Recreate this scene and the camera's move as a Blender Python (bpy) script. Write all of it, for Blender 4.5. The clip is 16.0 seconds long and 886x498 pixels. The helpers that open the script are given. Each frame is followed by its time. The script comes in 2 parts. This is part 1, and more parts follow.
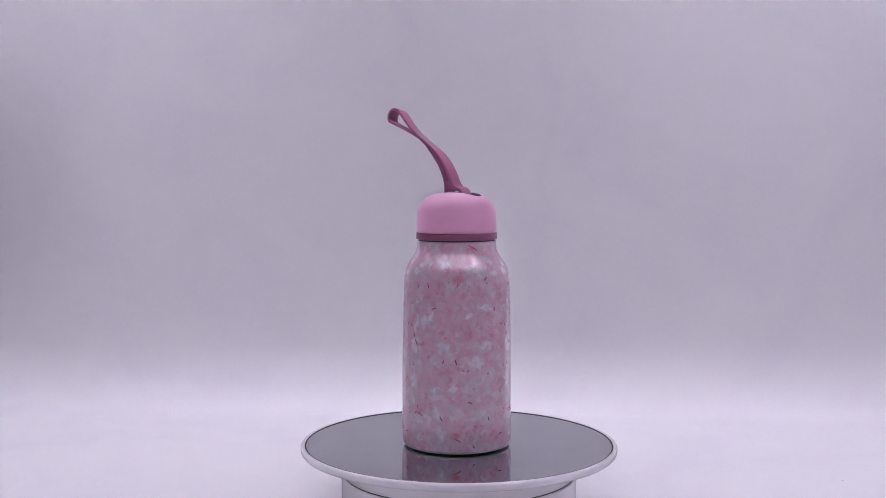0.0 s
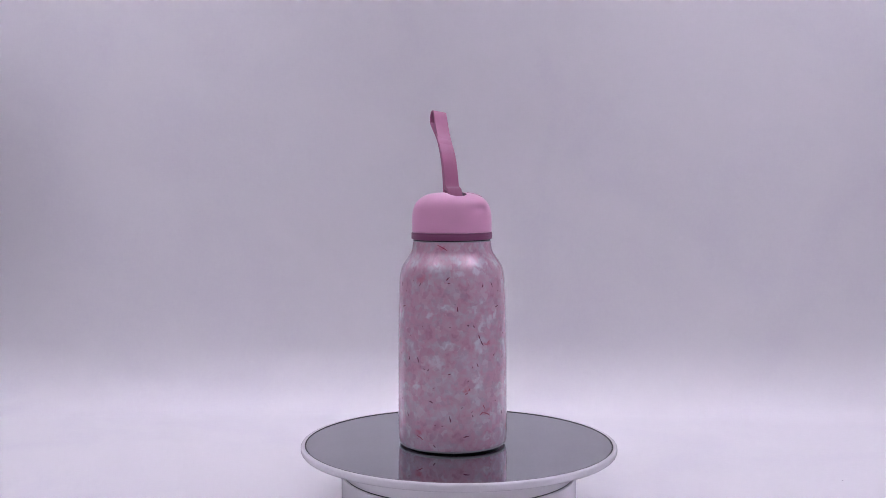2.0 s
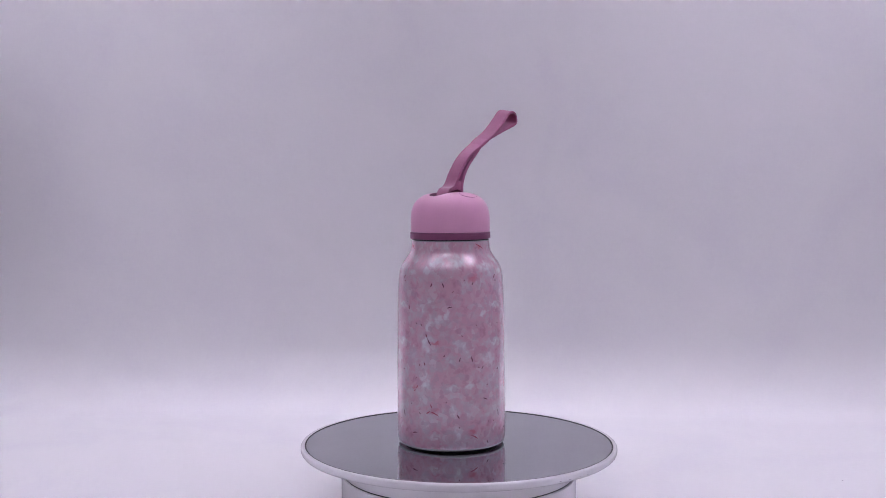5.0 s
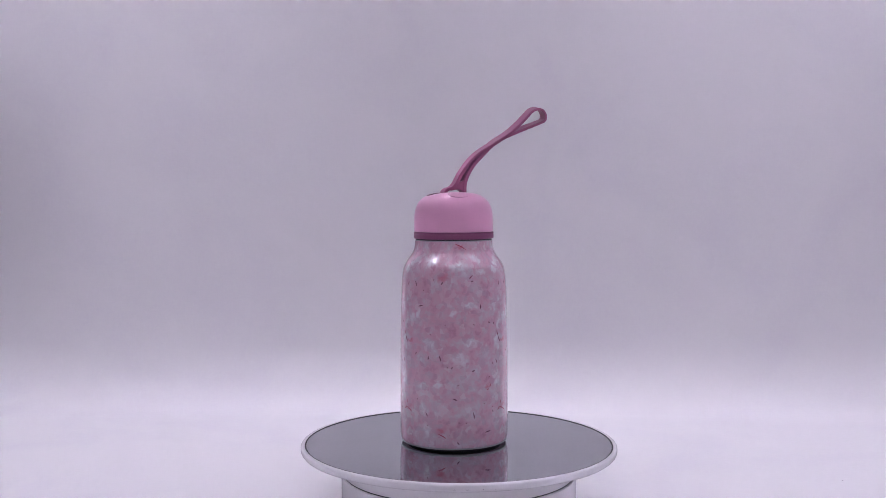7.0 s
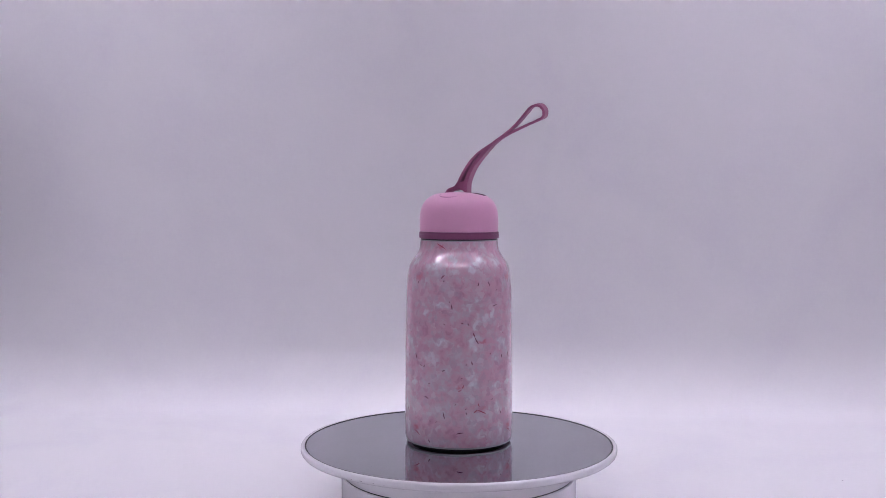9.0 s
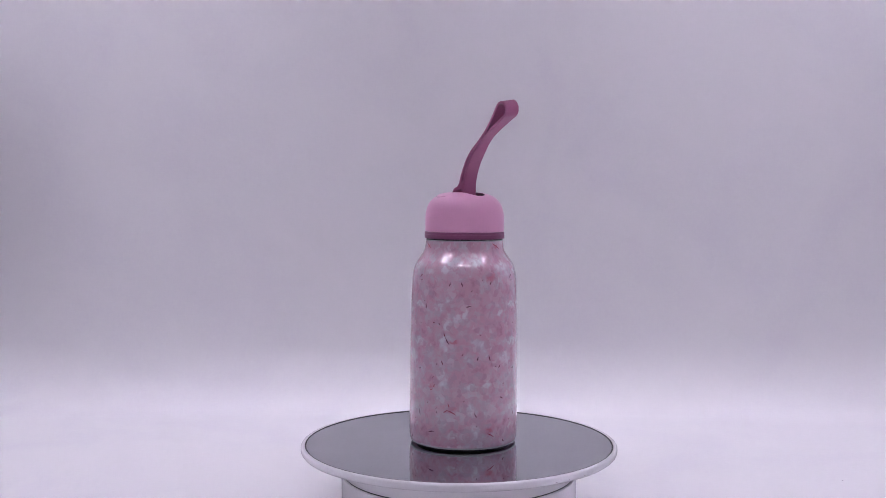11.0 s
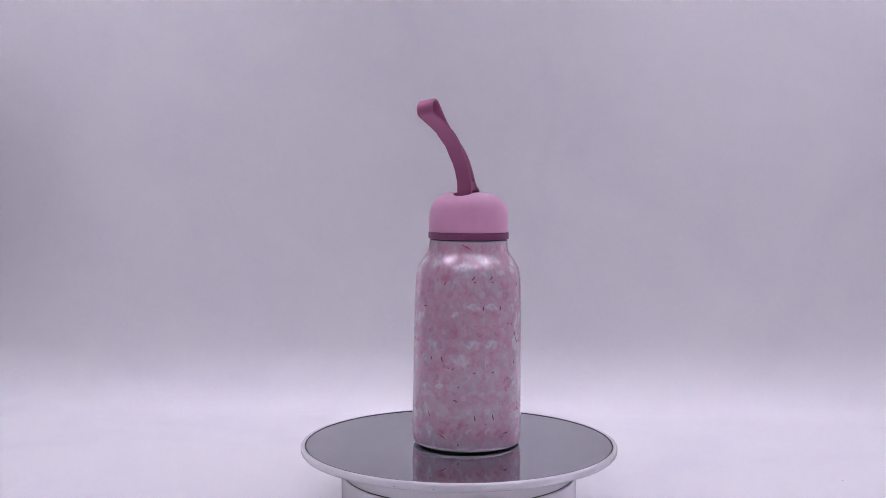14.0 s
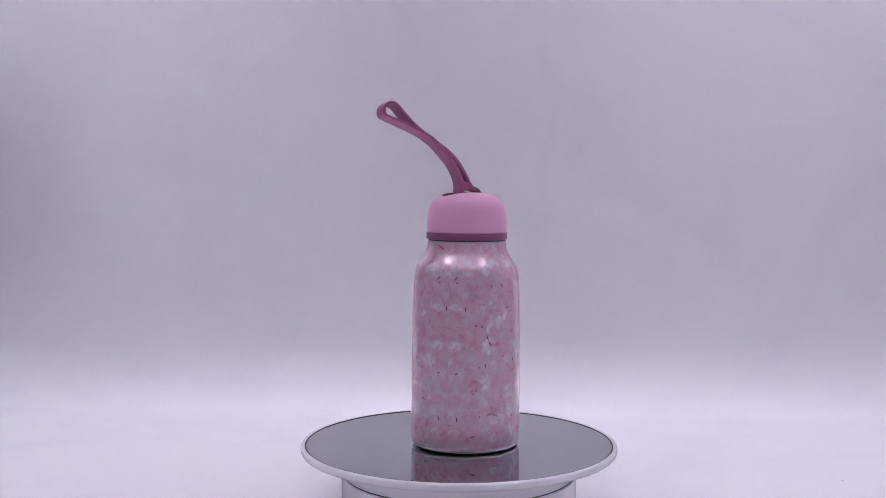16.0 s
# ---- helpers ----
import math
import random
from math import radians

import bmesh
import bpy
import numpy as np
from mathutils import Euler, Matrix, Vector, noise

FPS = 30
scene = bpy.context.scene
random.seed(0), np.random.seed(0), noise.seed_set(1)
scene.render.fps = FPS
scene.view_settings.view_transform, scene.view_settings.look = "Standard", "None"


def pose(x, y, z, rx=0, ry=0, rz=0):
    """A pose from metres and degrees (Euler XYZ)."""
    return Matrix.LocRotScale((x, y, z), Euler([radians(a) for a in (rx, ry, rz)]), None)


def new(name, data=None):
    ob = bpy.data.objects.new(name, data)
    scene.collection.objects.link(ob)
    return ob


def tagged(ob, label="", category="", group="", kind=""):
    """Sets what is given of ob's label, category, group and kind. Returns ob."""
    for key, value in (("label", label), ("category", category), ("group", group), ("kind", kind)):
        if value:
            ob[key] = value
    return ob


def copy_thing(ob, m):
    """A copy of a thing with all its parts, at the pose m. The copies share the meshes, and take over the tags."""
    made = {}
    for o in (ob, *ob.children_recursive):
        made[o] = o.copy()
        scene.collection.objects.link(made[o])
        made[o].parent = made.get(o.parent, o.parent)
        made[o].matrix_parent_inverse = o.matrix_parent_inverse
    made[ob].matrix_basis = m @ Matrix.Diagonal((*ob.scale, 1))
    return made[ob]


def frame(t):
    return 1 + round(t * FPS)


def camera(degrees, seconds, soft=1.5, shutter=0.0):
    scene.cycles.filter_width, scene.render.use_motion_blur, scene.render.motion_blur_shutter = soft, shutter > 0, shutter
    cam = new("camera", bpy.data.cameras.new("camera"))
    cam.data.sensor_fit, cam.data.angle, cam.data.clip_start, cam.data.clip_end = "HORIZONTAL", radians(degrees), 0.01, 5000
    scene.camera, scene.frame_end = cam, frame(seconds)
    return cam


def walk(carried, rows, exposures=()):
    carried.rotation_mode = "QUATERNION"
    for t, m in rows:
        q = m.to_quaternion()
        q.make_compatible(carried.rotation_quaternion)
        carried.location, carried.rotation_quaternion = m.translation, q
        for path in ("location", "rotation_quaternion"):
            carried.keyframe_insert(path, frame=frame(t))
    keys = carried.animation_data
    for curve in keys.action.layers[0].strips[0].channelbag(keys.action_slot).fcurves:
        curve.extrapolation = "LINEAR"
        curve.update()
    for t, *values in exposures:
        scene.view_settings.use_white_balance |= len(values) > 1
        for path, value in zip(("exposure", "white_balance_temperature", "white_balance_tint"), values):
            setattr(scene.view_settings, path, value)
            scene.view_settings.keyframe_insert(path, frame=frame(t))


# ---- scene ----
cam = camera(45.14, 16.0, soft=0.7)
CAM_POSE = pose(0, -0.6789, 0.1638, 90 - 3.337, 0, 0.870) @ pose(0, 0, 0, 0, 0, 0.09)
walk(cam, [(0.0, CAM_POSE), (16.0, CAM_POSE)])

# ---- light: a hexagon of six LED bars under the roof of the photo tent ----
LED_COLOUR = (1.0, 0.925, 1.145, 1.0)
LED_STRENGTH = 84.5
LED_X, LED_HALF, LED_Y0, LED_Y1 = 0.48, 0.235, -0.44, 0.335
scene.view_settings.exposure = 0.0
world = bpy.data.worlds.new("world")
world.use_nodes = True
world.node_tree.nodes["Background"].inputs["Color"].default_value = (0.9, 0.88, 1.0, 1)
world.node_tree.nodes["Background"].inputs["Strength"].default_value = 0.05
scene.world = world

FLOOR_Z = -0.045
SPIN = 18.1          # degrees a second, clockwise from above
TENT_X, TENT_BACK, TENT_FRONT, TENT_TOP = 0.60, 0.60, -0.80, 0.75


# ---- materials ----
def nodes_of(name):
    m = bpy.data.materials.new(name)
    m.use_nodes = True
    t = m.node_tree
    return m, t, t.nodes["Principled BSDF"]


def add(t, kind, **inputs):
    n = t.nodes.new(kind)
    for key, v in inputs.items():
        n.inputs[key.replace("_", " ")].default_value = v
    return n


def math_node(t, op, a, b=None):
    n = t.nodes.new("ShaderNodeMath")
    n.operation = op
    for i, v in enumerate((a, b)):
        if v is None:
            continue
        if isinstance(v, (int, float)):
            n.inputs[i].default_value = v
        else:
            t.links.new(v, n.inputs[i])
    return n.outputs[0]


def ramp(t, fac, stops):
    n = t.nodes.new("ShaderNodeValToRGB")
    el = n.color_ramp.elements
    while len(el) < len(stops):
        el.new(0.5)
    for e, (p, c) in zip(el, stops):
        e.position, e.color = p, (*c, 1)
    t.links.new(fac, n.inputs[0])
    return n.outputs[0]


def plain(name, colour, rough=0.5, metal=0.0, vary=0.06, scale=40.0, fine=900.0, bump=0.15, depth=0.0002, coat=0.0, ior=1.5):
    """A surface with a broad and a fine variation of tone, gloss and relief."""
    m, t, b = nodes_of(name)
    co = t.nodes.new("ShaderNodeTexCoord").outputs["Object"]
    broad = add(t, "ShaderNodeTexNoise", Scale=scale, Detail=3.0)
    small = add(t, "ShaderNodeTexNoise", Scale=fine, Detail=2.0)
    for n in (broad, small):
        t.links.new(co, n.inputs["Vector"])
    mixed = math_node(t, "ADD", math_node(t, "MULTIPLY", broad.outputs[0], 0.6), math_node(t, "MULTIPLY", small.outputs[0], 0.4))
    lo, hi = [max(0, c * (1 - vary)) for c in colour], [min(1, c * (1 + vary)) for c in colour]
    t.links.new(ramp(t, mixed, [(0.35, lo), (0.65, hi)]), b.inputs["Base Color"])
    rg = math_node(t, "ADD", math_node(t, "MULTIPLY", broad.outputs[0], rough * 0.3), rough * 0.85)
    t.links.new(rg, b.inputs["Roughness"])
    bp = add(t, "ShaderNodeBump", Strength=bump, Distance=depth)
    t.links.new(small.outputs[0], bp.inputs["Height"])
    t.links.new(bp.outputs[0], b.inputs["Normal"])
    b.inputs["Metallic"].default_value, b.inputs["IOR"].default_value = metal, ior
    b.inputs["Coat Weight"].default_value, b.inputs["Coat Roughness"].default_value = coat, 0.05
    return m


def sheet_material():
    """White PVC backdrop: matt sheen, faint scuffs and soft ripples."""
    m, t, b = nodes_of("white_backdrop_sheet")
    co = t.nodes.new("ShaderNodeTexCoord").outputs["Object"]
    stain = add(t, "ShaderNodeTexNoise", Scale=7.0, Detail=4.0, Distortion=1.2)
    grain = add(t, "ShaderNodeTexNoise", Scale=350.0, Detail=2.0)
    ripple = add(t, "ShaderNodeTexNoise", Scale=4.0, Detail=1.0)
    for n in (stain, grain, ripple):
        t.links.new(co, n.inputs["Vector"])
    mixed = math_node(t, "ADD", math_node(t, "MULTIPLY", stain.outputs[0], 0.8), math_node(t, "MULTIPLY", grain.outputs[0], 0.2))
    t.links.new(ramp(t, mixed, [(0.36, (0.765, 0.76, 0.775)), (0.5, (0.79, 0.79, 0.79)), (0.62, (0.805, 0.80, 0.80))]), b.inputs["Base Color"])
    b.inputs["Roughness"].default_value = 0.55
    b.inputs["Specular IOR Level"].default_value = 0.3
    bp = add(t, "ShaderNodeBump", Strength=0.2, Distance=0.01)
    t.links.new(ripple.outputs[0], bp.inputs["Height"])
    t.links.new(bp.outputs[0], b.inputs["Normal"])
    return m


PRINT_PINK, PRINT_MAUVE, PRINT_LILAC = (0.64, 0.38, 0.465), (0.615, 0.43, 0.51), (0.60, 0.505, 0.57)
PRINT_PALE, PRINT_DEEP, PRINT_RED, PRINT_SHADE = (0.73, 0.715, 0.75), (0.52, 0.28, 0.36), (0.60, 0.235, 0.30), (0.45, 0.35, 0.43)

# the printed sheet: one picture repeated round the bottle from a seam, with a short overlap at the end
SEAM_TURN, REPEAT, FIRST = 181.2, 113.5, 25.5     # degrees: seam, width of one picture, where the first one begins
ARC = 0.0346                                       # metres of print for one radian

# soft shapes of one picture: turn in degrees, height, half width and half height in mm
PALE = [(69, 80, 3.8, 5.0), (66, 66, 3.6, 6.0), (65, 43, 3.6, 5.0), (97, 40.5, 2.9, 2.7), (110, 41.5, 2.6, 2.2), (33, 90, 3.6, 3.4),
        (20, 57.5, 6.4, 3.6), (33, 67, 4.2, 2.8), (88, 85, 2.4, 2.4), (98, 14, 3.0, 5.0), (75, 10.5, 3.6, 2.8), (14, 86, 3.0, 3.0),
        (61, 48, 3.6, 4.2), (93, 26, 2.7, 4.4), (81, 83, 2.4, 2.6), (43, 118, 5.0, 3.0), (100, 117, 6.0, 3.6), (66, 112, 3.2, 2.4), (20, 115, 7.0, 3.6), (76, 117, 6.0, 3.4), (44, 111, 5.0, 2.6)]
ROSE = [(109, 82, 5.0, 3.4), (106, 71.5, 5.4, 2.8), (90, 45, 6.4, 5.2), (111, 34, 5.8, 3.0), (35, 78, 5.0, 3.0), (26, 72, 7.0, 2.0),
        (78, 68, 4.0, 2.8), (84, 77.5, 4.2, 3.0), (52, 12, 7.0, 3.6), (84, 34, 4.4, 2.4), (4, 96, 6.5, 5.0), (78, 48, 4.0, 4.0),
        (12, 33, 5.0, 3.4), (88, 101, 5.0, 4.4), (54, 121, 4.0, 3.0)]
HEART = [(4, 107.5, 4.6, 3.4), (1, 12.5, 3.8, 3.2), (71, 27, 4.4, 2.6), (53.5, 39.5, 3.0, 2.4), (24, 127, 3.4, 1.8), (76, 69, 2.6, 1.8)]
GREY = [(39, 100, 7.0, 5.0), (92, 10, 9.0, 6.0), (66, 58, 5.0, 5.0), (22, 45, 7.0, 6.0), (28, 24, 6.0, 7.0), (104, 6, 6.0, 3.0), (48, 60, 4.5, 4.0)]


def print_material():
    """Glossy wrap printed with blurred pink and white blossoms, the same picture three times round the bottle."""
    m, t, b = nodes_of("blossom_print_wrap")
    co = t.nodes.new("ShaderNodeTexCoord").outputs["Object"]
    sep = t.nodes.new("ShaderNodeSeparateXYZ")
    t.links.new(co, sep.inputs[0])
    turn = math_node(t, "MULTIPLY", math_node(t, "ARCTAN2", sep.outputs[1], sep.outputs[0]), 180 / math.pi)
    turn = math_node(t, "FLOORED_MODULO", math_node(t, "SUBTRACT", turn, SEAM_TURN), 360.0)
    turn = math_node(t, "MULTIPLY", math_node(t, "ADD", turn, FIRST), radians(1))
    # a ring as long as one picture, so that all the noise closes on itself
    loop = radians(REPEAT)
    ring = t.nodes.new("ShaderNodeCombineXYZ")
    round_it = math_node(t, "MULTIPLY", turn, 2 * math.pi / loop)
    width = ARC * loop / (2 * math.pi)
    t.links.new(math_node(t, "MULTIPLY", math_node(t, "COSINE", round_it), width), ring.inputs[0])
    t.links.new(math_node(t, "MULTIPLY", math_node(t, "SINE", round_it), width), ring.inputs[1])
    t.links.new(sep.outputs[2], ring.inputs[2])
    warp = add(t, "ShaderNodeTexNoise", Scale=170.0, Detail=2.6, Roughness=0.55)
    t.links.new(ring.outputs[0], warp.inputs["Vector"])
    ws = t.nodes.new("ShaderNodeSeparateColor")
    t.links.new(warp.outputs["Color"], ws.inputs[0])
    along = math_node(t, "ADD", math_node(t, "MULTIPLY", turn, ARC * 1000), math_node(t, "MULTIPLY", math_node(t, "SUBTRACT", ws.outputs[0], 0.5), 9.0))
    high = math_node(t, "ADD", math_node(t, "MULTIPLY", sep.outputs[2], 1000.0), math_node(t, "MULTIPLY", math_node(t, "SUBTRACT", ws.outputs[1], 0.5), 10.0))

    def patches(shapes, inner, outer, most):
        """How strongly a soft, ragged shape of the list covers the point."""
        nearest = None
        for q, z, w, h in shapes:
            du = math_node(t, "PINGPONG", math_node(t, "SUBTRACT", along, radians(q) * ARC * 1000), loop * ARC * 500)
            pair = t.nodes.new("ShaderNodeCombineXYZ")
            t.links.new(math_node(t, "DIVIDE", du, w), pair.inputs[0])
            t.links.new(math_node(t, "DIVIDE", math_node(t, "SUBTRACT", high, z), h), pair.inputs[1])
            size = t.nodes.new("ShaderNodeVectorMath")
            size.operation = "LENGTH"
            t.links.new(pair.outputs[0], size.inputs[0])
            nearest = size.outputs["Value"] if nearest is None else math_node(t, "MINIMUM", nearest, size.outputs["Value"])
        cover = t.nodes.new("ShaderNodeMapRange")
        cover.interpolation_type = "SMOOTHSTEP"
        for k, v in enumerate((inner, outer, most, 0.0)):
            cover.inputs[k + 1].default_value = v
        t.links.new(nearest, cover.inputs[0])
        mottled = math_node(t, "ADD", math_node(t, "MULTIPLY", brush.outputs[0], 2.2), -0.15)
        return math_node(t, "MINIMUM", math_node(t, "MULTIPLY", cover.outputs[0], mottled), 1.0)

    def over(under, fac, colour):
        layer = t.nodes.new("ShaderNodeMix")
        layer.data_type = "RGBA"
        t.links.new(fac, layer.inputs[0])
        t.links.new(under, layer.inputs[6])
        layer.inputs[7].default_value = (*colour, 1)
        return layer.outputs[2]

    # blurred ground: mauve pink running into lilac grey
    off = t.nodes.new("ShaderNodeVectorMath")
    off.operation = "MULTIPLY_ADD"
    t.links.new(warp.outputs["Color"], off.inputs[0])
    off.inputs[1].default_value = (0.006, 0.006, 0.008)
    t.links.new(ring.outputs[0], off.inputs[2])
    broad = add(t, "ShaderNodeTexNoise", Scale=85.0, Detail=3.0, Roughness=0.55)
    brush = add(t, "ShaderNodeTexNoise", Scale=260.0, Detail=3.0, Roughness=0.55)
    petals = add(t, "ShaderNodeTexVoronoi", Scale=330.0, Randomness=1.0)
    petals.feature = "SMOOTH_F1"
    petals.inputs["Smoothness"].default_value = 0.45
    t.links.new(ring.outputs[0], broad.inputs["Vector"])
    for n in (brush, petals):
        t.links.new(off.outputs[0], n.inputs["Vector"])
    tone = t.nodes.new("ShaderNodeSeparateColor")
    t.links.new(petals.outputs["Color"], tone.inputs[0])
    f = math_node(t, "ADD", math_node(t, "MULTIPLY", broad.outputs[0], 0.95), math_node(t, "MULTIPLY", brush.outputs[0], 0.65))
    f = math_node(t, "ADD", f, math_node(t, "MULTIPLY", tone.outputs[0], 0.14))
    f = math_node(t, "SUBTRACT", f, 0.36)
    base = ramp(t, f, [(0.22, PRINT_DEEP), (0.40, PRINT_PINK), (0.55, PRINT_MAUVE), (0.70, PRINT_LILAC), (0.90, PRINT_PALE)])
    base = over(base, patches(GREY, 0.5, 1.2, 0.55), PRINT_LILAC)
    base = over(base, patches(ROSE, 0.45, 1.2, 0.85), PRINT_PINK)
    base = over(base, patches(PALE, 0.45, 1.2, 0.75), PRINT_PALE)
    base = over(base, patches(HEART, 0.3, 1.2, 0.9), PRINT_RED)
    # crisp small petals, paler and greyer, over the blur
    small = add(t, "ShaderNodeTexVoronoi", Scale=310.0, Randomness=1.0)
    small.feature = "SMOOTH_F1"
    small.inputs["Smoothness"].default_value = 0.2
    t.links.new(off.outputs[0], small.inputs["Vector"])
    s2 = t.nodes.new("ShaderNodeSeparateColor")
    t.links.new(small.outputs["Color"], s2.inputs[0])
    for channel, lo, colour, most in ((0, 0.73, PRINT_PALE, 0.28), (1, 0.69, PRINT_SHADE, 0.33), (2, 0.70, PRINT_DEEP, 0.38)):
        step = t.nodes.new("ShaderNodeMapRange")
        for k, v in enumerate((lo, lo + 0.2, 0.0, most)):
            step.inputs[k + 1].default_value = v
        t.links.new(s2.outputs[channel], step.inputs[0])
        base = over(base, step.outputs[0], colour)
    t.links.new(base, b.inputs["Base Color"])
    b.inputs["Roughness"].default_value = 0.25
    b.inputs["Coat Weight"].default_value, b.inputs["Coat Roughness"].default_value = 1.0, 0.03
    # the film is drawn tight, with faint upright ripples
    tall = t.nodes.new("ShaderNodeVectorMath")
    tall.operation = "MULTIPLY"
    tall.inputs[1].default_value = (1, 1, 0.22)
    t.links.new(co, tall.inputs[0])
    film = add(t, "ShaderNodeTexNoise", Scale=150.0, Detail=1.5)
    t.links.new(tall.outputs[0], film.inputs["Vector"])
    bp = add(t, "ShaderNodeBump", Strength=0.07, Distance=0.001)
    t.links.new(film.outputs[0], bp.inputs["Height"])
    t.links.new(bp.outputs[0], b.inputs["Normal"])
    t.links.new(bp.outputs[0], b.inputs["Coat Normal"])
    return m


def fleck_material():
    m, t, b = nodes_of("printed_stamen_ink")
    g = t.nodes.new("ShaderNodeNewGeometry")
    t.links.new(ramp(t, g.outputs["Random Per Island"], [(0.0, (0.15, 0.06, 0.10)), (0.55, (0.16, 0.06, 0.10)), (1.0, (0.22, 0.06, 0.10))]), b.inputs["Base Color"])
    b.inputs["Roughness"].default_value = 0.12
    return m


def led_material():
    m, t, b = nodes_of("led_diffuser_glow")
    b.inputs["Base Color"].default_value = (0.8, 0.8, 0.8, 1)
    b.inputs["Emission Color"].default_value = LED_COLOUR
    b.inputs["Emission Strength"].default_value = LED_STRENGTH
    return m


SHEET = sheet_material()
PRINT = print_material()
INK = fleck_material()
RED_INK = plain("red_print_ink", (0.36, 0.06, 0.11), 0.12, vary=0.15, scale=300)
LED = led_material()
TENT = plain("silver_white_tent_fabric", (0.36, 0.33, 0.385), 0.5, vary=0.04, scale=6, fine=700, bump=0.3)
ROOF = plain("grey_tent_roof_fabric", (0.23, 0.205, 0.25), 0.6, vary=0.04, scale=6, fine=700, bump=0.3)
# unseen west side, toned below the east one to dim the backdrop's left
WEST = plain("darkened_tent_side_fabric", (0.19, 0.172, 0.205), 0.5, vary=0.04, scale=6, fine=700, bump=0.3)
# near black in place of an open front, to darken bottle and lid centres
FRONT = plain("dark_open_front_stand_in", (0.075, 0.07, 0.08), 0.6, vary=0.04, scale=6, fine=700, bump=0.3)
ALU = plain("anodised_aluminium", (0.6, 0.6, 0.62), 0.35, 1.0)
LID = plain("soft_pink_satin_plastic", (0.79, 0.40, 0.58), 0.30, vary=0.025, scale=90, fine=2500, bump=0.08)
BAND = plain("mauve_satin_plastic", (0.23, 0.065, 0.145), 0.45, vary=0.04, scale=90, fine=2500, bump=0.08)
STRAP = plain("mauve_silicone", (0.37, 0.105, 0.215), 0.5, vary=0.05, scale=120, fine=2200, bump=0.15)
BLACK = plain("black_rubber", (0.012, 0.010, 0.014), 0.6, vary=0.1)
SEAM = plain("dark_shadow_gap_plastic", (0.02, 0.02, 0.025), 0.6, vary=0.1)
WHITE = plain("white_moulded_plastic", (0.80, 0.79, 0.80), 0.22, vary=0.015, scale=50, fine=1500, bump=0.05)
MIRROR = plain("dark_mirror_acrylic", (0.535, 0.555, 0.58), 0.035, 1.0, vary=0.03, scale=30, fine=400, bump=0.0)
CLEAR = plain("glossy_white_film_edge", (0.85, 0.83, 0.85), 0.12, 0.6, vary=0.02)
SEAM_PINK = plain("shaded_pink_plastic", (0.48, 0.20, 0.33), 0.5, vary=0.03)
# shade inside the lid's slot, put into the colour as deep mauve
SLOT = plain("shade_dark_slot_plastic", (0.10, 0.03, 0.06), 0.6)
CRUMB = plain("pale_grey_dust", (0.42, 0.40, 0.42), 0.8)
SCUFF = plain("grey_brown_scuff", (0.22, 0.19, 0.20), 0.7)


# ---- mesh helpers ----
def mesh_of(name, bm, material, smooth=True):
    bmesh.ops.recalc_face_normals(bm, faces=bm.faces)
    me = bpy.data.meshes.new(name)
    bm.to_mesh(me)
    bm.free()
    me.polygons.foreach_set("use_smooth", [smooth] * len(me.polygons))
    me.materials.append(material)
    if smooth:
        me.set_sharp_from_angle(angle=radians(32))
    return me


def part(name, bm, material, parent=None, label="", smooth=True):
    ob = new(name, mesh_of(name, bm, material, smooth))
    if parent:
        ob.parent = parent
    return tagged(ob, label)


def empty(name):
    ob = new(name)
    ob.empty_display_size = 0.02
    return ob


def lathe(profile, n=128, closed=False):
    """Turn a profile of (radius, height) about z; a radius of 0 closes the form."""
    bm = bmesh.new()
    rings = []
    for r, z in profile:
        if r <= 1e-7:
            rings.append([bm.verts.new((0, 0, z))])
        else:
            rings.append([bm.verts.new((r * math.cos(2 * math.pi * i / n), r * math.sin(2 * math.pi * i / n), z)) for i in range(n)])
    pairs = list(zip(rings, rings[1:])) + ([(rings[-1], rings[0])] if closed else [])
    for a, b in pairs:
        for i in range(n):
            j = (i + 1) % n
            if len(a) == 1:
                bm.faces.new((a[0], b[i], b[j]))
            elif len(b) == 1:
                bm.faces.new((a[i], b[0], a[j]))
            else:
                bm.faces.new((a[i], a[j], b[j], b[i]))
    return bm


def spline(points, steps=6):
    """A smooth line through the points (Catmull-Rom)."""
    pts = [Vector(p) for p in points]
    pts = [2 * pts[0] - pts[1]] + pts + [2 * pts[-1] - pts[-2]]
    out = []
    for a, b, c, d in zip(pts, pts[1:], pts[2:], pts[3:]):
        for i in range(steps):
            s = i / steps
            out.append(0.5 * (2 * b + (c - a) * s + (2 * a - 5 * b + 4 * c - d) * s * s + (3 * b - a - 3 * c + d) * s ** 3))
    return out + [pts[-2]]


def arc(cx, cz, rx, rz, a0, a1, n=8):
    return [(cx + rx * math.cos(radians(a0 + (a1 - a0) * i / n)), cz + rz * math.sin(radians(a0 + (a1 - a0) * i / n))) for i in range(n + 1)]


def box(sx, sy, sz, cx=0, cy=0, cz=0, bevel=0.0):
    bm = bmesh.new()
    bmesh.ops.create_cube(bm, size=1, matrix=Matrix.Translation((cx, cy, cz)) @ Matrix.Diagonal((sx, sy, sz, 1)))
    if bevel:
        bmesh.ops.bevel(bm, geom=bm.edges[:], offset=bevel, segments=2, affect="EDGES", profile=0.5)
    return bm


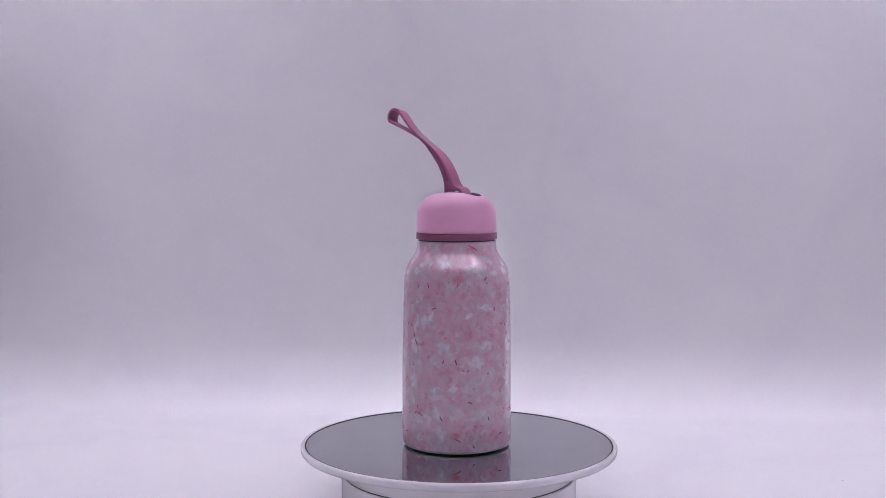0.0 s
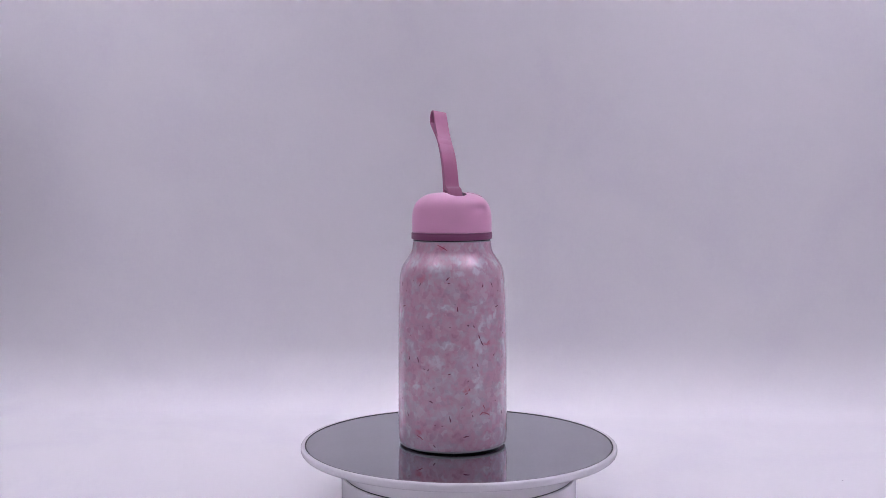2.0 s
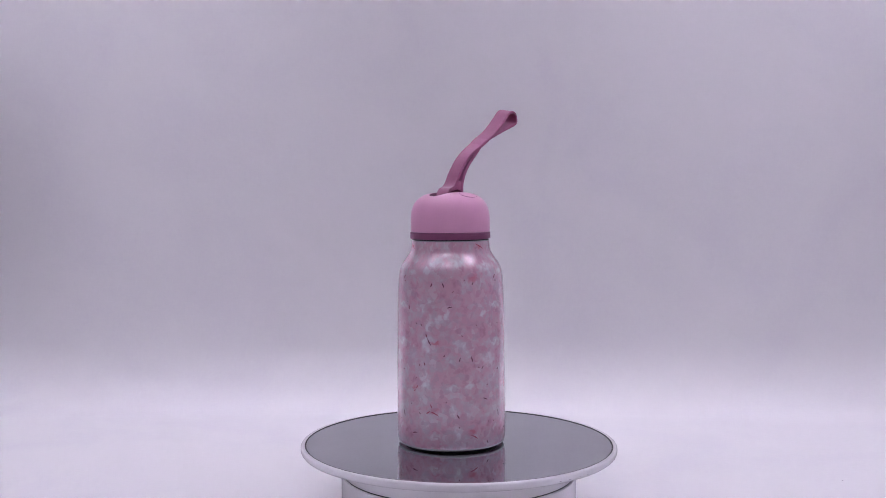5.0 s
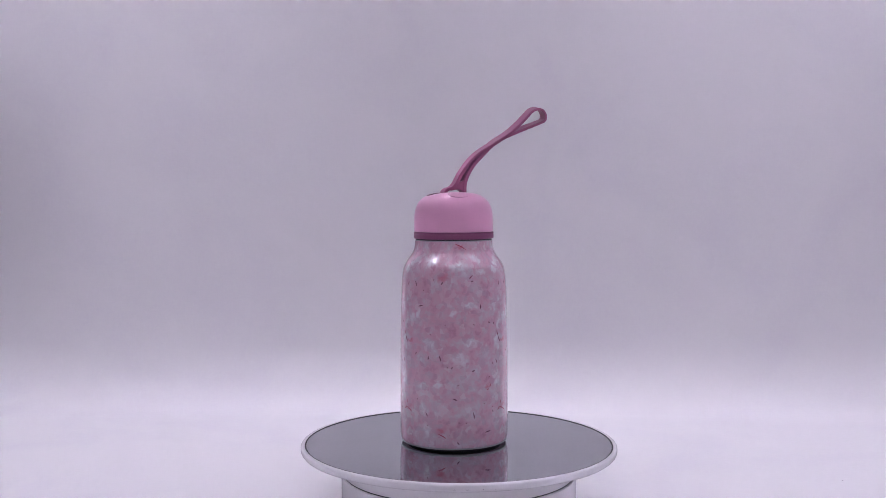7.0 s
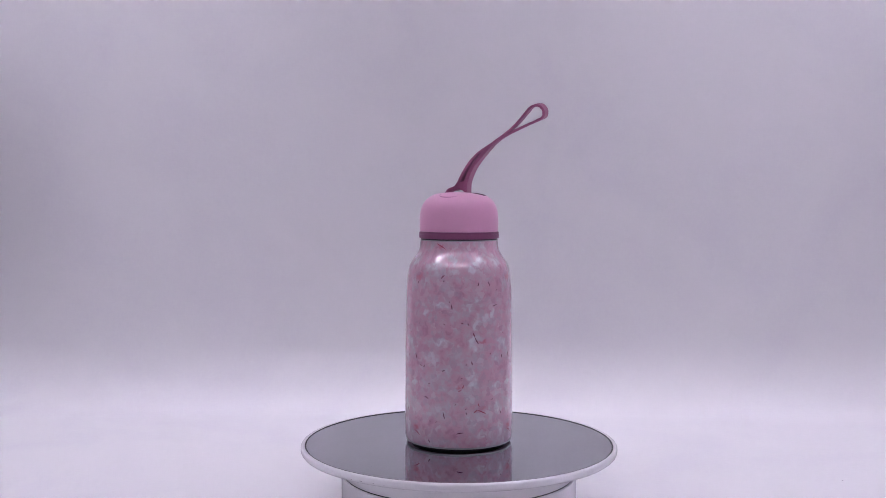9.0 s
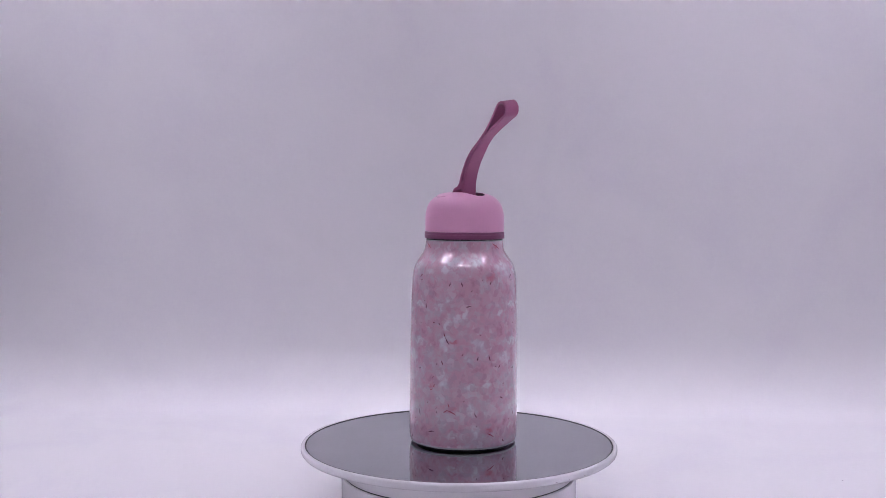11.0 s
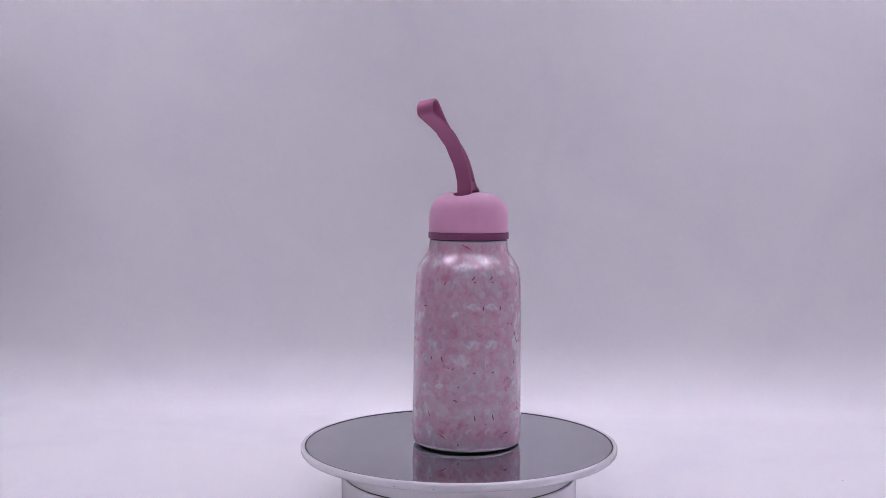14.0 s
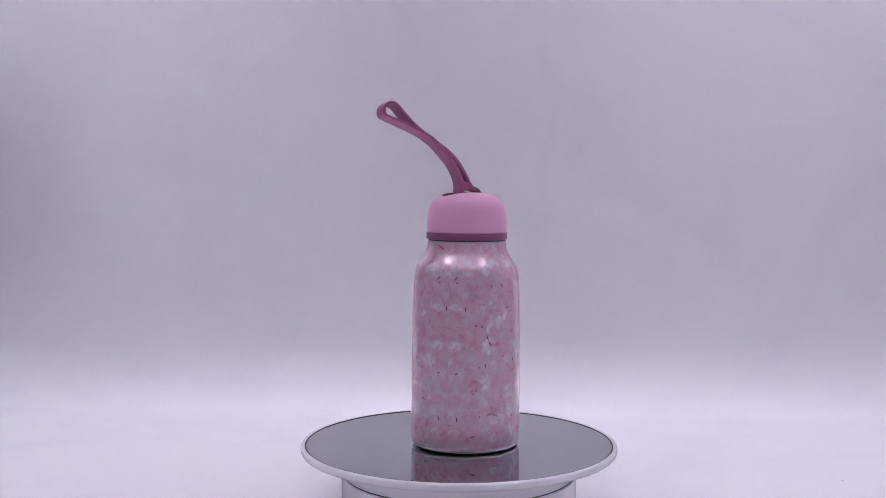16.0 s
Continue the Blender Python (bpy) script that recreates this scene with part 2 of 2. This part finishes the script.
# ---- structure: backdrop sheet and tent ----
def backdrop():
    """One white sheet: floor, a broad sweep, then up, leaning back a little; it bows forward to both sides, and its lower edges curl back."""
    wall_y, run, rise, lean = 0.348, 0.054, 0.068, 3
    line = [(-0.75 + i * 0.08, FLOOR_Z) for i in range(18)]
    line = [p for p in line if p[0] < wall_y - run - 0.01]
    line += [(wall_y - run + run * math.sin(radians(a)), FLOOR_Z + rise - rise * math.cos(radians(a))) for a in range(0, 91 - lean, 4)]
    y0, z0 = line[-1]
    line += [(y0 + 0.063 * i * math.tan(radians(lean)), z0 + 0.063 * i) for i in range(1, 11)]
    xs = [-0.560 + i * 1.12 / 72 for i in range(73)]
    bm = bmesh.new()
    grid = []
    for k, (y, z) in enumerate(line):
        up = min(1.0, max(0.0, (z - FLOOR_Z) / 0.15))
        fade = min(1.0, max(0.0, (0.26 - z) / 0.22))
        fade = fade * fade * (3 - 2 * fade)
        row = []
        for x in xs:
            curl = max(0.0, -x - 0.33) if x < 0 else 0.8 * max(0.0, x - 0.33)
            bow = 0.18 * x * x * min(1.0, max(0.0, (y + 0.05) / 0.30))
            row.append(bm.verts.new((x, y - bow + 3.2 * curl * curl * up * fade, z)))
        grid.append(row)
    for a, b in zip(grid, grid[1:]):
        for i in range(len(xs) - 1):
            bm.faces.new((a[i], a[i + 1], b[i + 1], b[i]))
    ob = part("backdrop", bm, SHEET)
    sol = ob.modifiers.new("thickness", "SOLIDIFY")
    sol.thickness, sol.offset = 0.0012, 0
    ob.location.z = -0.0007
    return tagged(ob, "seamless white plastic photo backdrop sheet sweeping from floor to wall", "backdrop", kind="structure")


def tent():
    d = TENT_BACK - TENT_FRONT
    mid = (TENT_BACK + TENT_FRONT) / 2
    h = TENT_TOP - FLOOR_Z
    zc = (TENT_TOP + FLOOR_Z) / 2
    for name, bm in (("wall_east", box(0.01, d, h, TENT_X, mid, zc)),
                     ("wall_north", box(2 * TENT_X + 0.01, 0.01, h, 0, TENT_BACK + 0.006, zc))):
        tagged(part(name, bm, TENT, smooth=False), "silver-white fabric wall of the photo tent", "wall", kind="structure")
    # the west wall gets the darker tone, so less light bounces from the left
    tagged(part("wall_west", box(0.01, d, h, -TENT_X, mid, zc), WEST, smooth=False), "unseen fabric side wall of the photo tent, darkened to dim the left", "wall", kind="structure")
    # added panel behind the camera; stands in for a dark room beyond the opening
    tagged(part("wall_south", box(2 * TENT_X + 0.01, 0.01, h, 0, TENT_FRONT - 0.006, zc), FRONT, smooth=False), "unseen dark panel standing in for the tent's open front", "wall", kind="structure")
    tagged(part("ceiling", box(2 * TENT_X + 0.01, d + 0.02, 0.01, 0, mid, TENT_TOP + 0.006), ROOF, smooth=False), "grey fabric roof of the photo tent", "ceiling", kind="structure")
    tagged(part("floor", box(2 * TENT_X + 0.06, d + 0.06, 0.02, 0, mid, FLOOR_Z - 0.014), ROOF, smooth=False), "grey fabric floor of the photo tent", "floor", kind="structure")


def led_bar(length):
    """An aluminium channel with a milky glowing cover on its underside."""
    bar = empty("led_bar")
    channel = bmesh.new()
    for cy, cz, sy, sz in ((0, -0.002, 0.0206, 0.004), (-0.0088, -0.0125, 0.003, 0.017), (0.0088, -0.0125, 0.003, 0.017)):
        bmesh.ops.create_cube(channel, size=1, matrix=Matrix.Translation((0, cy, cz)) @ Matrix.Diagonal((length, sy, sz, 1)))
    part("housing", channel, ALU, bar, smooth=False)
    part("diffuser", box(length - 0.004, 0.0140, 0.006, 0, 0, -0.0075, 0.0006), LED, bar, "milky glowing diffuser", smooth=False)
    return tagged(bar, "aluminium LED light bar with glowing white diffuser under the tent roof", "light bar", "LED bars under the roof")


def led_frame():
    """Six bars in a hexagon that points to both sides."""
    ym, half = (LED_Y0 + LED_Y1) / 2, (LED_Y1 - LED_Y0) / 2
    cross = led_bar(2 * LED_HALF)
    cross.matrix_basis = pose(0, LED_Y0, TENT_TOP + 0.001)
    copy_thing(cross, pose(0, LED_Y1, TENT_TOP + 0.001))
    run, gap = LED_X - LED_HALF, 0.05
    slope = math.degrees(math.atan2(half, run))
    side = led_bar(math.hypot(run, half) - gap)
    # each slanting bar reaches the corner at the side and stops short of the cross bar
    share = 0.5 + 0.5 * gap / math.hypot(run, half)
    mid, up = LED_HALF + run * share, half * (1 - share)
    side.matrix_basis = pose(mid, ym + up, TENT_TOP + 0.001, 0, 0, -slope)
    for sx, sy in ((1, -1), (-1, 1), (-1, -1)):
        copy_thing(side, pose(sx * mid, ym + sy * up, TENT_TOP + 0.001, 0, 0, -slope * sx * sy))


# ---- turntable ----
def turntable():
    stand = empty("turntable")
    tagged(stand, "white plastic motorised display turntable with dark mirror top", "turntable")
    stand.location.z = FLOOR_Z
    up = -FLOOR_Z
    part("base", lathe([(0, 0)] + arc(0.0735, 0.002, 0.0017, 0.002, -90, 0, 4) + arc(0.0743, up - 0.0206, 0.0009, 0.0011, 0, 90, 4)
                       + [(0.0700, up - 0.0200), (0, up - 0.0200)]), WHITE, stand, "round white plastic base")
    part("gap", lathe([(0.0690, up - 0.0206), (0.0736, up - 0.0206), (0.0736, up - 0.0186), (0.0690, up - 0.0186)], closed=True), SEAM, stand, "dark gap between base and plate")
    # turning plate: collar, flange and raised lip in one moulding
    plate = part("plate", lathe([(0, -0.0190), (0.0732, -0.0190)] + arc(0.0734, -0.0184, 0.0008, 0.0006, -90, 0, 3)
                                + [(0.0742, -0.0060), (0.0750, -0.0052), (0.0960, -0.0048)]
                                + arc(0.0982, -0.0022, 0.0028, 0.0026, -90, 0, 6)
                                + arc(0.0996, -0.0010, 0.0014, 0.0014, 0, 90, 5)
                                + arc(0.0988, 0.0001, 0.0004, 0.0004, 90, 180, 3)
                                + [(0.0984, -0.0012), (0, -0.0012)], 160), WHITE, stand, "white plastic turning plate with rounded rim")
    plate.location.z = up
    part("edge_gap", lathe([(0.0977, -0.0013), (0.0983, -0.0013), (0.0983, 0.00042), (0.0981, 0.00046), (0.0977, 0.00006)], 160, closed=True), SEAM, plate, "thin dark line round the mirror")
    part("mirror", lathe([(0, -0.0011), (0.0975, -0.0011), (0.0976, -0.0001), (0.0975, 0.0), (0, 0.0)], 160), MIRROR, plate, "dark mirror-finish acrylic disc")
    # small scuffs low on the rim
    for at, size in ((35.5, 3.0), (39.5, 4.5), (44.5, 2.2), (48.5, 1.2), (142.5, 3.2), (148, 1.6), (155.5, 2.6), (159.5, 1.4)):
        bm = bmesh.new()
        bmesh.ops.create_icosphere(bm, subdivisions=1, radius=1, matrix=pose(0, 0, 0, 0, 0, at) @ pose(0.1008, 0, -0.0028) @ pose(0, 0, 0, 0, 45, 0)
                                   @ Matrix.Diagonal((0.0002, size * 0.0003, 0.0002, 1)))
        part("scuff_mark", bm, SCUFF, plate, "small grey-brown scuff")
    return plate


# ---- bottle ----
BODY_LINE = [(0.0326, 0.0013), (0.0338, 0.0021), (0.0345, 0.0041), (0.0348, 0.010), (0.0348, 0.022), (0.03467, 0.0475), (0.0344, 0.072),
             (0.0341, 0.090), (0.0336, 0.102), (0.0331, 0.1080), (0.0321, 0.1125), (0.0306, 0.1156), (0.0290, 0.1180), (0.0273, 0.1205), (0.0260, 0.1228),
             (0.0253, 0.1252), (0.0250, 0.1275), (0.0249, 0.1294)]


def body_radius(z):
    for (r0, z0), (r1, z1) in zip(BODY_LINE, BODY_LINE[1:]):
        if z <= z1:
            return r0 + (r1 - r0) * (z - z0) / (z1 - z0)
    return BODY_LINE[-1][0]


# printed strokes of one picture: turn in degrees, height and length in mm, lean in degrees
STAMENS = [(33, 108, 3.2, 47), (71, 103.5, 2.5, 75), (83.5, 103.7, 3.3, 113), (1.8, 104.3, 2.2, 63), (91, 90, 3.4, 14), (43, 89.6, 3.4, 98),
           (100.6, 58, 2.8, 74), (0, 58, 3.9, 108), (12.2, 52.4, 2.2, 50), (34.5, 50.2, 2.2, 20), (15, 32.7, 3.2, 157), (35, 22.5, 4.4, 103),
           (51.5, 11.5, 4.2, 10), (18.5, 5.6, 2.4, 128), (66, 72.4, 3.0, 112), (69, 68.8, 5.0, 119), (63.5, 55, 2.8, 110), (53.6, 79.6, 1.6, 152),
           (60, 79, 1.6, 117), (98.7, 23, 3.2, 116), (34, 105.4, 1.4, 5), (85, 60.3, 1.4, 44), (58, 24, 1.5, 110)]
FILAMENTS = [(23.7, 126.4, 7.5, 152), (2, 9.8, 5.6, 152), (67.5, 25, 3.2, 40), (74, 24.4, 7.0, 155), (54.5, 40.5, 2.4, 65), (51.5, 38, 2.0, 20), (71, 29, 2.6, 110)]


def stamens(red):
    """Fine printed strokes on the body, dark or red, in every repeat of the picture."""
    bm = bmesh.new()
    rng = random.Random(4)
    marks = [(a, z, l, lean, 0.29 if not red else 0.24) for a, z, l, lean in (FILAMENTS if red else STAMENS)]
    if not red:
        # finer faint ones between
        marks += [(rng.uniform(0, REPEAT), rng.uniform(6, 122), rng.uniform(0.8, 1.6), rng.uniform(10, 170), 0.17) for _ in range(16)]
    for a, z, l, lean, wide in marks:
        bend = rng.uniform(-0.22, 0.22)
        for k in range(4):
            turn = a - FIRST + REPEAT * k
            if not 0 <= turn < 360:
                continue
            rows = []
            for i in range(6):
                s = i / 5 - 0.5
                along, side = s * l, bend * l * (0.25 - s * s)
                ca, sa = math.cos(radians(lean)), math.sin(radians(lean))
                half = wide * (1.0 - 3.4 * s * s) * (1.15 - 0.6 * s) + 0.02
                row = []
                for e in (-half, half):
                    du, dz = along * ca - (side + e) * sa, along * sa + (side + e) * ca
                    zz = (z + dz) / 1000
                    r = body_radius(zz) + 0.00012
                    th = radians(SEAM_TURN + turn) + du / 1000 / r
                    row.append(bm.verts.new((r * math.cos(th), r * math.sin(th), zz)))
                rows.append(row)
            for p, q in zip(rows, rows[1:]):
                bm.faces.new((p[0], p[1], q[1], q[0]))
    return bm


STRAP_TURN = 143.5
# the strap's loop seen from the side: forward and up, metres from the lid's axis and top
STRAP_LINE = [(-0.0082, -0.0034), (-0.0059, 0.0013), (-0.0019, 0.0031), (0.0005, 0.0060), (0.0027, 0.0111), (0.0055, 0.0159), (0.0090, 0.0208), (0.0143, 0.0259), (0.0196, 0.0295),
              (0.0250, 0.0328), (0.0305, 0.0365), (0.0360, 0.0404), (0.0415, 0.0455), (0.0459, 0.0503), (0.0494, 0.0542), (0.0526, 0.0558), (0.0559, 0.0555), (0.0580, 0.0533),
              (0.0586, 0.0509), (0.0578, 0.0481), (0.0533, 0.0460), (0.0479, 0.0439), (0.0406, 0.0409), (0.0334, 0.0378), (0.0279, 0.0349), (0.0231, 0.0315), (0.0186, 0.0271),
              (0.0142, 0.0224), (0.0111, 0.0188), (0.0083, 0.0140), (0.0064, 0.0090), (0.0057, 0.0045), (0.0061, -0.0050)]


def strap_mesh():
    """A flat silicone band laid in a loop; it leans sideways towards its tip. The feet are joined by a web."""
    bm = bmesh.new()
    line = spline([(a + 0.0010 * math.sin(math.pi * min(1.0, max(0.0, b / 0.040))), 0, b * 0.962) for a, b in STRAP_LINE], 4)
    half_w, half_t = 0.0047, 0.00078
    rings = []
    for i, p in enumerate(line):
        d = (line[min(i + 1, len(line) - 1)] - line[max(i - 1, 0)]).normalized()
        nrm = Vector((-d.z, 0, d.x))
        s = max(0.0, p.x) / 0.058
        # the under strand swings out sideways before it meets the tip
        after = max(0.0, min(1.0, (i / len(line) - 0.46) / 0.08))
        lean = -0.0082 * s + after * 0.0011 * math.sin(math.pi * min(1.0, max(0.0, (s - 0.3) / 1.05)))
        roll = 0.0009 * math.sin(math.pi * min(1.0, max(0.0, (s - 0.1) / 1.2)))
        low = min(1.0, max(0.0, (0.044 - p.z) / 0.026))
        th = half_t * (1 + (0.3 if i < len(line) / 2 else 0.5) * low)
        ring = []
        for e, f in ((-1, -0.6), (-0.93, -1), (0.93, -1), (1, -0.6), (1, 0.6), (0.93, 1), (-0.93, 1), (-1, 0.6)):
            q = p + nrm * (f * th)
            ring.append(bm.verts.new((q.x, e * half_w + lean, q.z + e * roll)))
        rings.append(ring)
    for a, b in zip(rings, rings[1:]):
        for i in range(8):
            j = (i + 1) % 8
            bm.faces.new((a[i], a[j], b[j], b[i]))
    for r in (rings[0], rings[-1]):
        bm.faces.new(r)
    # web between the two feet
    web = [(-0.0050, 0.0026), (-0.0012, 0.0042), (0.0012, 0.0078), (0.0030, 0.0066), (0.0052, 0.0074), (0.0066, 0.0082), (0.0064, -0.0010), (0.0046, 0.0010), (0.0018, 0.0021), (-0.0022, 0.0012)]
    sides = [[bm.verts.new((x, e * 0.0044 - 0.0082 * max(0.0, x) / 0.058, z)) for x, z in web] for e in (-1, 1)]
    for i in range(len(web)):
        j = (i + 1) % len(web)
        bm.faces.new((sides[0][i], sides[0][j], sides[1][j], sides[1][i]))
    for s in sides:
        bm.faces.new(s)
    return bm


def carve(ob, cutter):
    """Cut the cutter's form out of ob for good."""
    mod = ob.modifiers.new("slot", "BOOLEAN")
    mod.operation, mod.object, mod.solver = "DIFFERENCE", cutter, "EXACT"
    mod.material_mode = "TRANSFER"
    bpy.context.view_layer.update()
    me = bpy.data.meshes.new_from_object(ob.evaluated_get(bpy.context.evaluated_depsgraph_get()))
    ob.modifiers.clear()
    ob.data = me
    bpy.data.objects.remove(cutter)


def bottle():
    thing = empty("water_bottle")
    tagged(thing, "glossy pink blossom-print bottle with mauve strap standing on a turntable", "bottle")
    prof = [(v.x, v.z) for v in spline([(r, 0, z) for r, z in BODY_LINE], 5)]
    body = part("body", lathe([(0, 0.0019), (0.0312, 0.0014)] + prof + [(0.0236, 0.1296), (0, 0.1296)], 160), PRINT, thing, "glossy pink and white blossom print wrap")
    tagged(part("blossom_stamen", stamens(False), INK, body, "fine dark printed stamens"), kind="stuff")
    tagged(part("blossom_filament", stamens(True), RED_INK, body, "long red printed filaments"), kind="stuff")
    part("foot", lathe([(0, 0), (0.0296, 0)] + arc(0.0296, 0.0006, 0.0006, 0.0006, -90, 0, 3) + [(0.0302, 0.0018), (0, 0.0018)], 96), BLACK, thing, "black rubber foot ring")
    part("base_rim", lathe(arc(0.0330, 0.0018, 0.0010, 0.0009, -100, 60, 8) + [(0.0322, 0.0021)], 128, closed=True), CLEAR, thing, "bright glossy lower edge of the wrap")
    part("neck_rim", lathe(arc(0.0244, 0.1296, 0.0006, 0.0004, -60, 90, 6) + [(0.0242, 0.1292)], 128, closed=True), CLEAR, thing, "bright glossy upper edge of the wrap")
    part("neck_gap", lathe([(0, 0.1299), (0.0244, 0.1299), (0.0244, 0.1310), (0, 0.1310)], 96), BLACK, thing, "thin black gap under the lid")
    part("lid_band", lathe([(0, 0.1307), (0.0248, 0.1307)] + arc(0.0250, 0.1313, 0.0006, 0.0006, -90, 0, 3)
                           + [(0.0256, 0.1333), (0.02548, 0.1334), (0.02548, 0.1337), (0.0256, 0.1338)] + arc(0.0250, 0.1343, 0.0006, 0.0007, 0, 90, 4) + [(0.0244, 0.1351), (0, 0.1351)], 128), BAND, thing, "mauve plastic band")
    lid = part("lid", lathe([(0, 0.1350), (0.0248, 0.1351), (0.0251, 0.1354)]
                            + [(v.x, v.z) for v in spline([(0.0252, 0, 0.1360), (0.0252, 0, 0.1420), (0.0249, 0, 0.1468), (0.0238, 0, 0.1512), (0.0216, 0, 0.1548),
                                                           (0.0178, 0, 0.1578), (0.0135, 0, 0.1593), (0.0080, 0, 0.1600), (0.0030, 0, 0.1602)], 4)] + [(0, 0.1601)], 128), LID, thing, "satin pink plastic screw lid")
    # slot across the top, its ends open to the strap
    bm = bmesh.new()
    n = 12
    rim = [(0.0120 * s + 0.0058 * math.cos(radians(a0 + 180 * i / n)), 0.0058 * math.sin(radians(a0 + 180 * i / n))) for s, a0 in ((1, -90), (-1, 90)) for i in range(n + 1)]
    low, high = [bm.verts.new((x, y, 0.1540)) for x, y in rim], [bm.verts.new((x, y, 0.165)) for x, y in rim]
    bm.faces.new(low), bm.faces.new(high)
    for i in range(len(rim)):
        j = (i + 1) % len(rim)
        bm.faces.new((low[i], low[j], high[j], high[i]))
    # the cut faces take this dark tone in place of the slot's own shade
    cutter = part("cutter", bm, SLOT)
    cutter.matrix_basis = pose(0, 0, 0, 0, 0, STRAP_TURN)
    carve(lid, cutter)
    strap = part("strap", strap_mesh(), STRAP, thing, "looped mauve silicone carrying strap")
    strap.matrix_basis = pose(0, 0, 0.1600, 0, 0, STRAP_TURN)
    # small pale button beside the strap
    button = part("button", lathe([(0.0064, -0.0012), (0.0066, 0.0)] + arc(0.0056, 0.0, 0.0010, 0.0007, 0, 90, 3) + [(0.003, 0.0009), (0, 0.0010)], 48), LID, lid, "small oval pink button")
    button.matrix_basis = pose(0, 0, 0, 0, 0, STRAP_TURN) @ pose(-0.0008, -0.0148, 0.1584, 18, 0, 0) @ Matrix.Diagonal((1, 0.7, 0.6, 1))
    seam = part("button_seam", lathe([(0.0066, -0.0010), (0.0069, -0.0010), (0.0069, 0.00010), (0.0066, 0.00010)], 48, closed=True), SEAM_PINK, lid, "fine seam round the button")
    seam.matrix_basis = button.matrix_basis
    return thing


def crumb():
    bm = bmesh.new()
    bmesh.ops.create_icosphere(bm, subdivisions=2, radius=0.0005, matrix=Matrix.Diagonal((1.3, 0.8, 0.6, 1)))
    for v in bm.verts:
        v.co *= 1 + 0.25 * noise.noise(v.co * 900)
    ob = part("crumb", bm, CRUMB)
    ob.location = (0.2735, 0.074, FLOOR_Z + 0.0005)
    tagged(ob, "tiny grey crumb lying on the white sheet", "crumb")


backdrop()
tent()
led_frame()
PLATE = turntable()
BOTTLE = bottle()
crumb()


# ---- what moves ----
def motions():
    """The plate turns clockwise; the bottle rides on it a little off its axis, with a slight lean."""
    off, way = 0.0048, radians(254)
    lean = Matrix.Rotation(0.0084, 4, Vector((-math.sin(way), math.cos(way), 0)))
    seat = pose(off * math.cos(way), off * math.sin(way), 0.00025) @ lean
    times = [i * 0.2 for i in range(81)]
    walk(PLATE, [(t, pose(0, 0, -FLOOR_Z, 0, 0, -SPIN * t)) for t in times])
    walk(BOTTLE, [(t, pose(0, 0, 0, 0, 0, -SPIN * t) @ seat) for t in times])


motions()
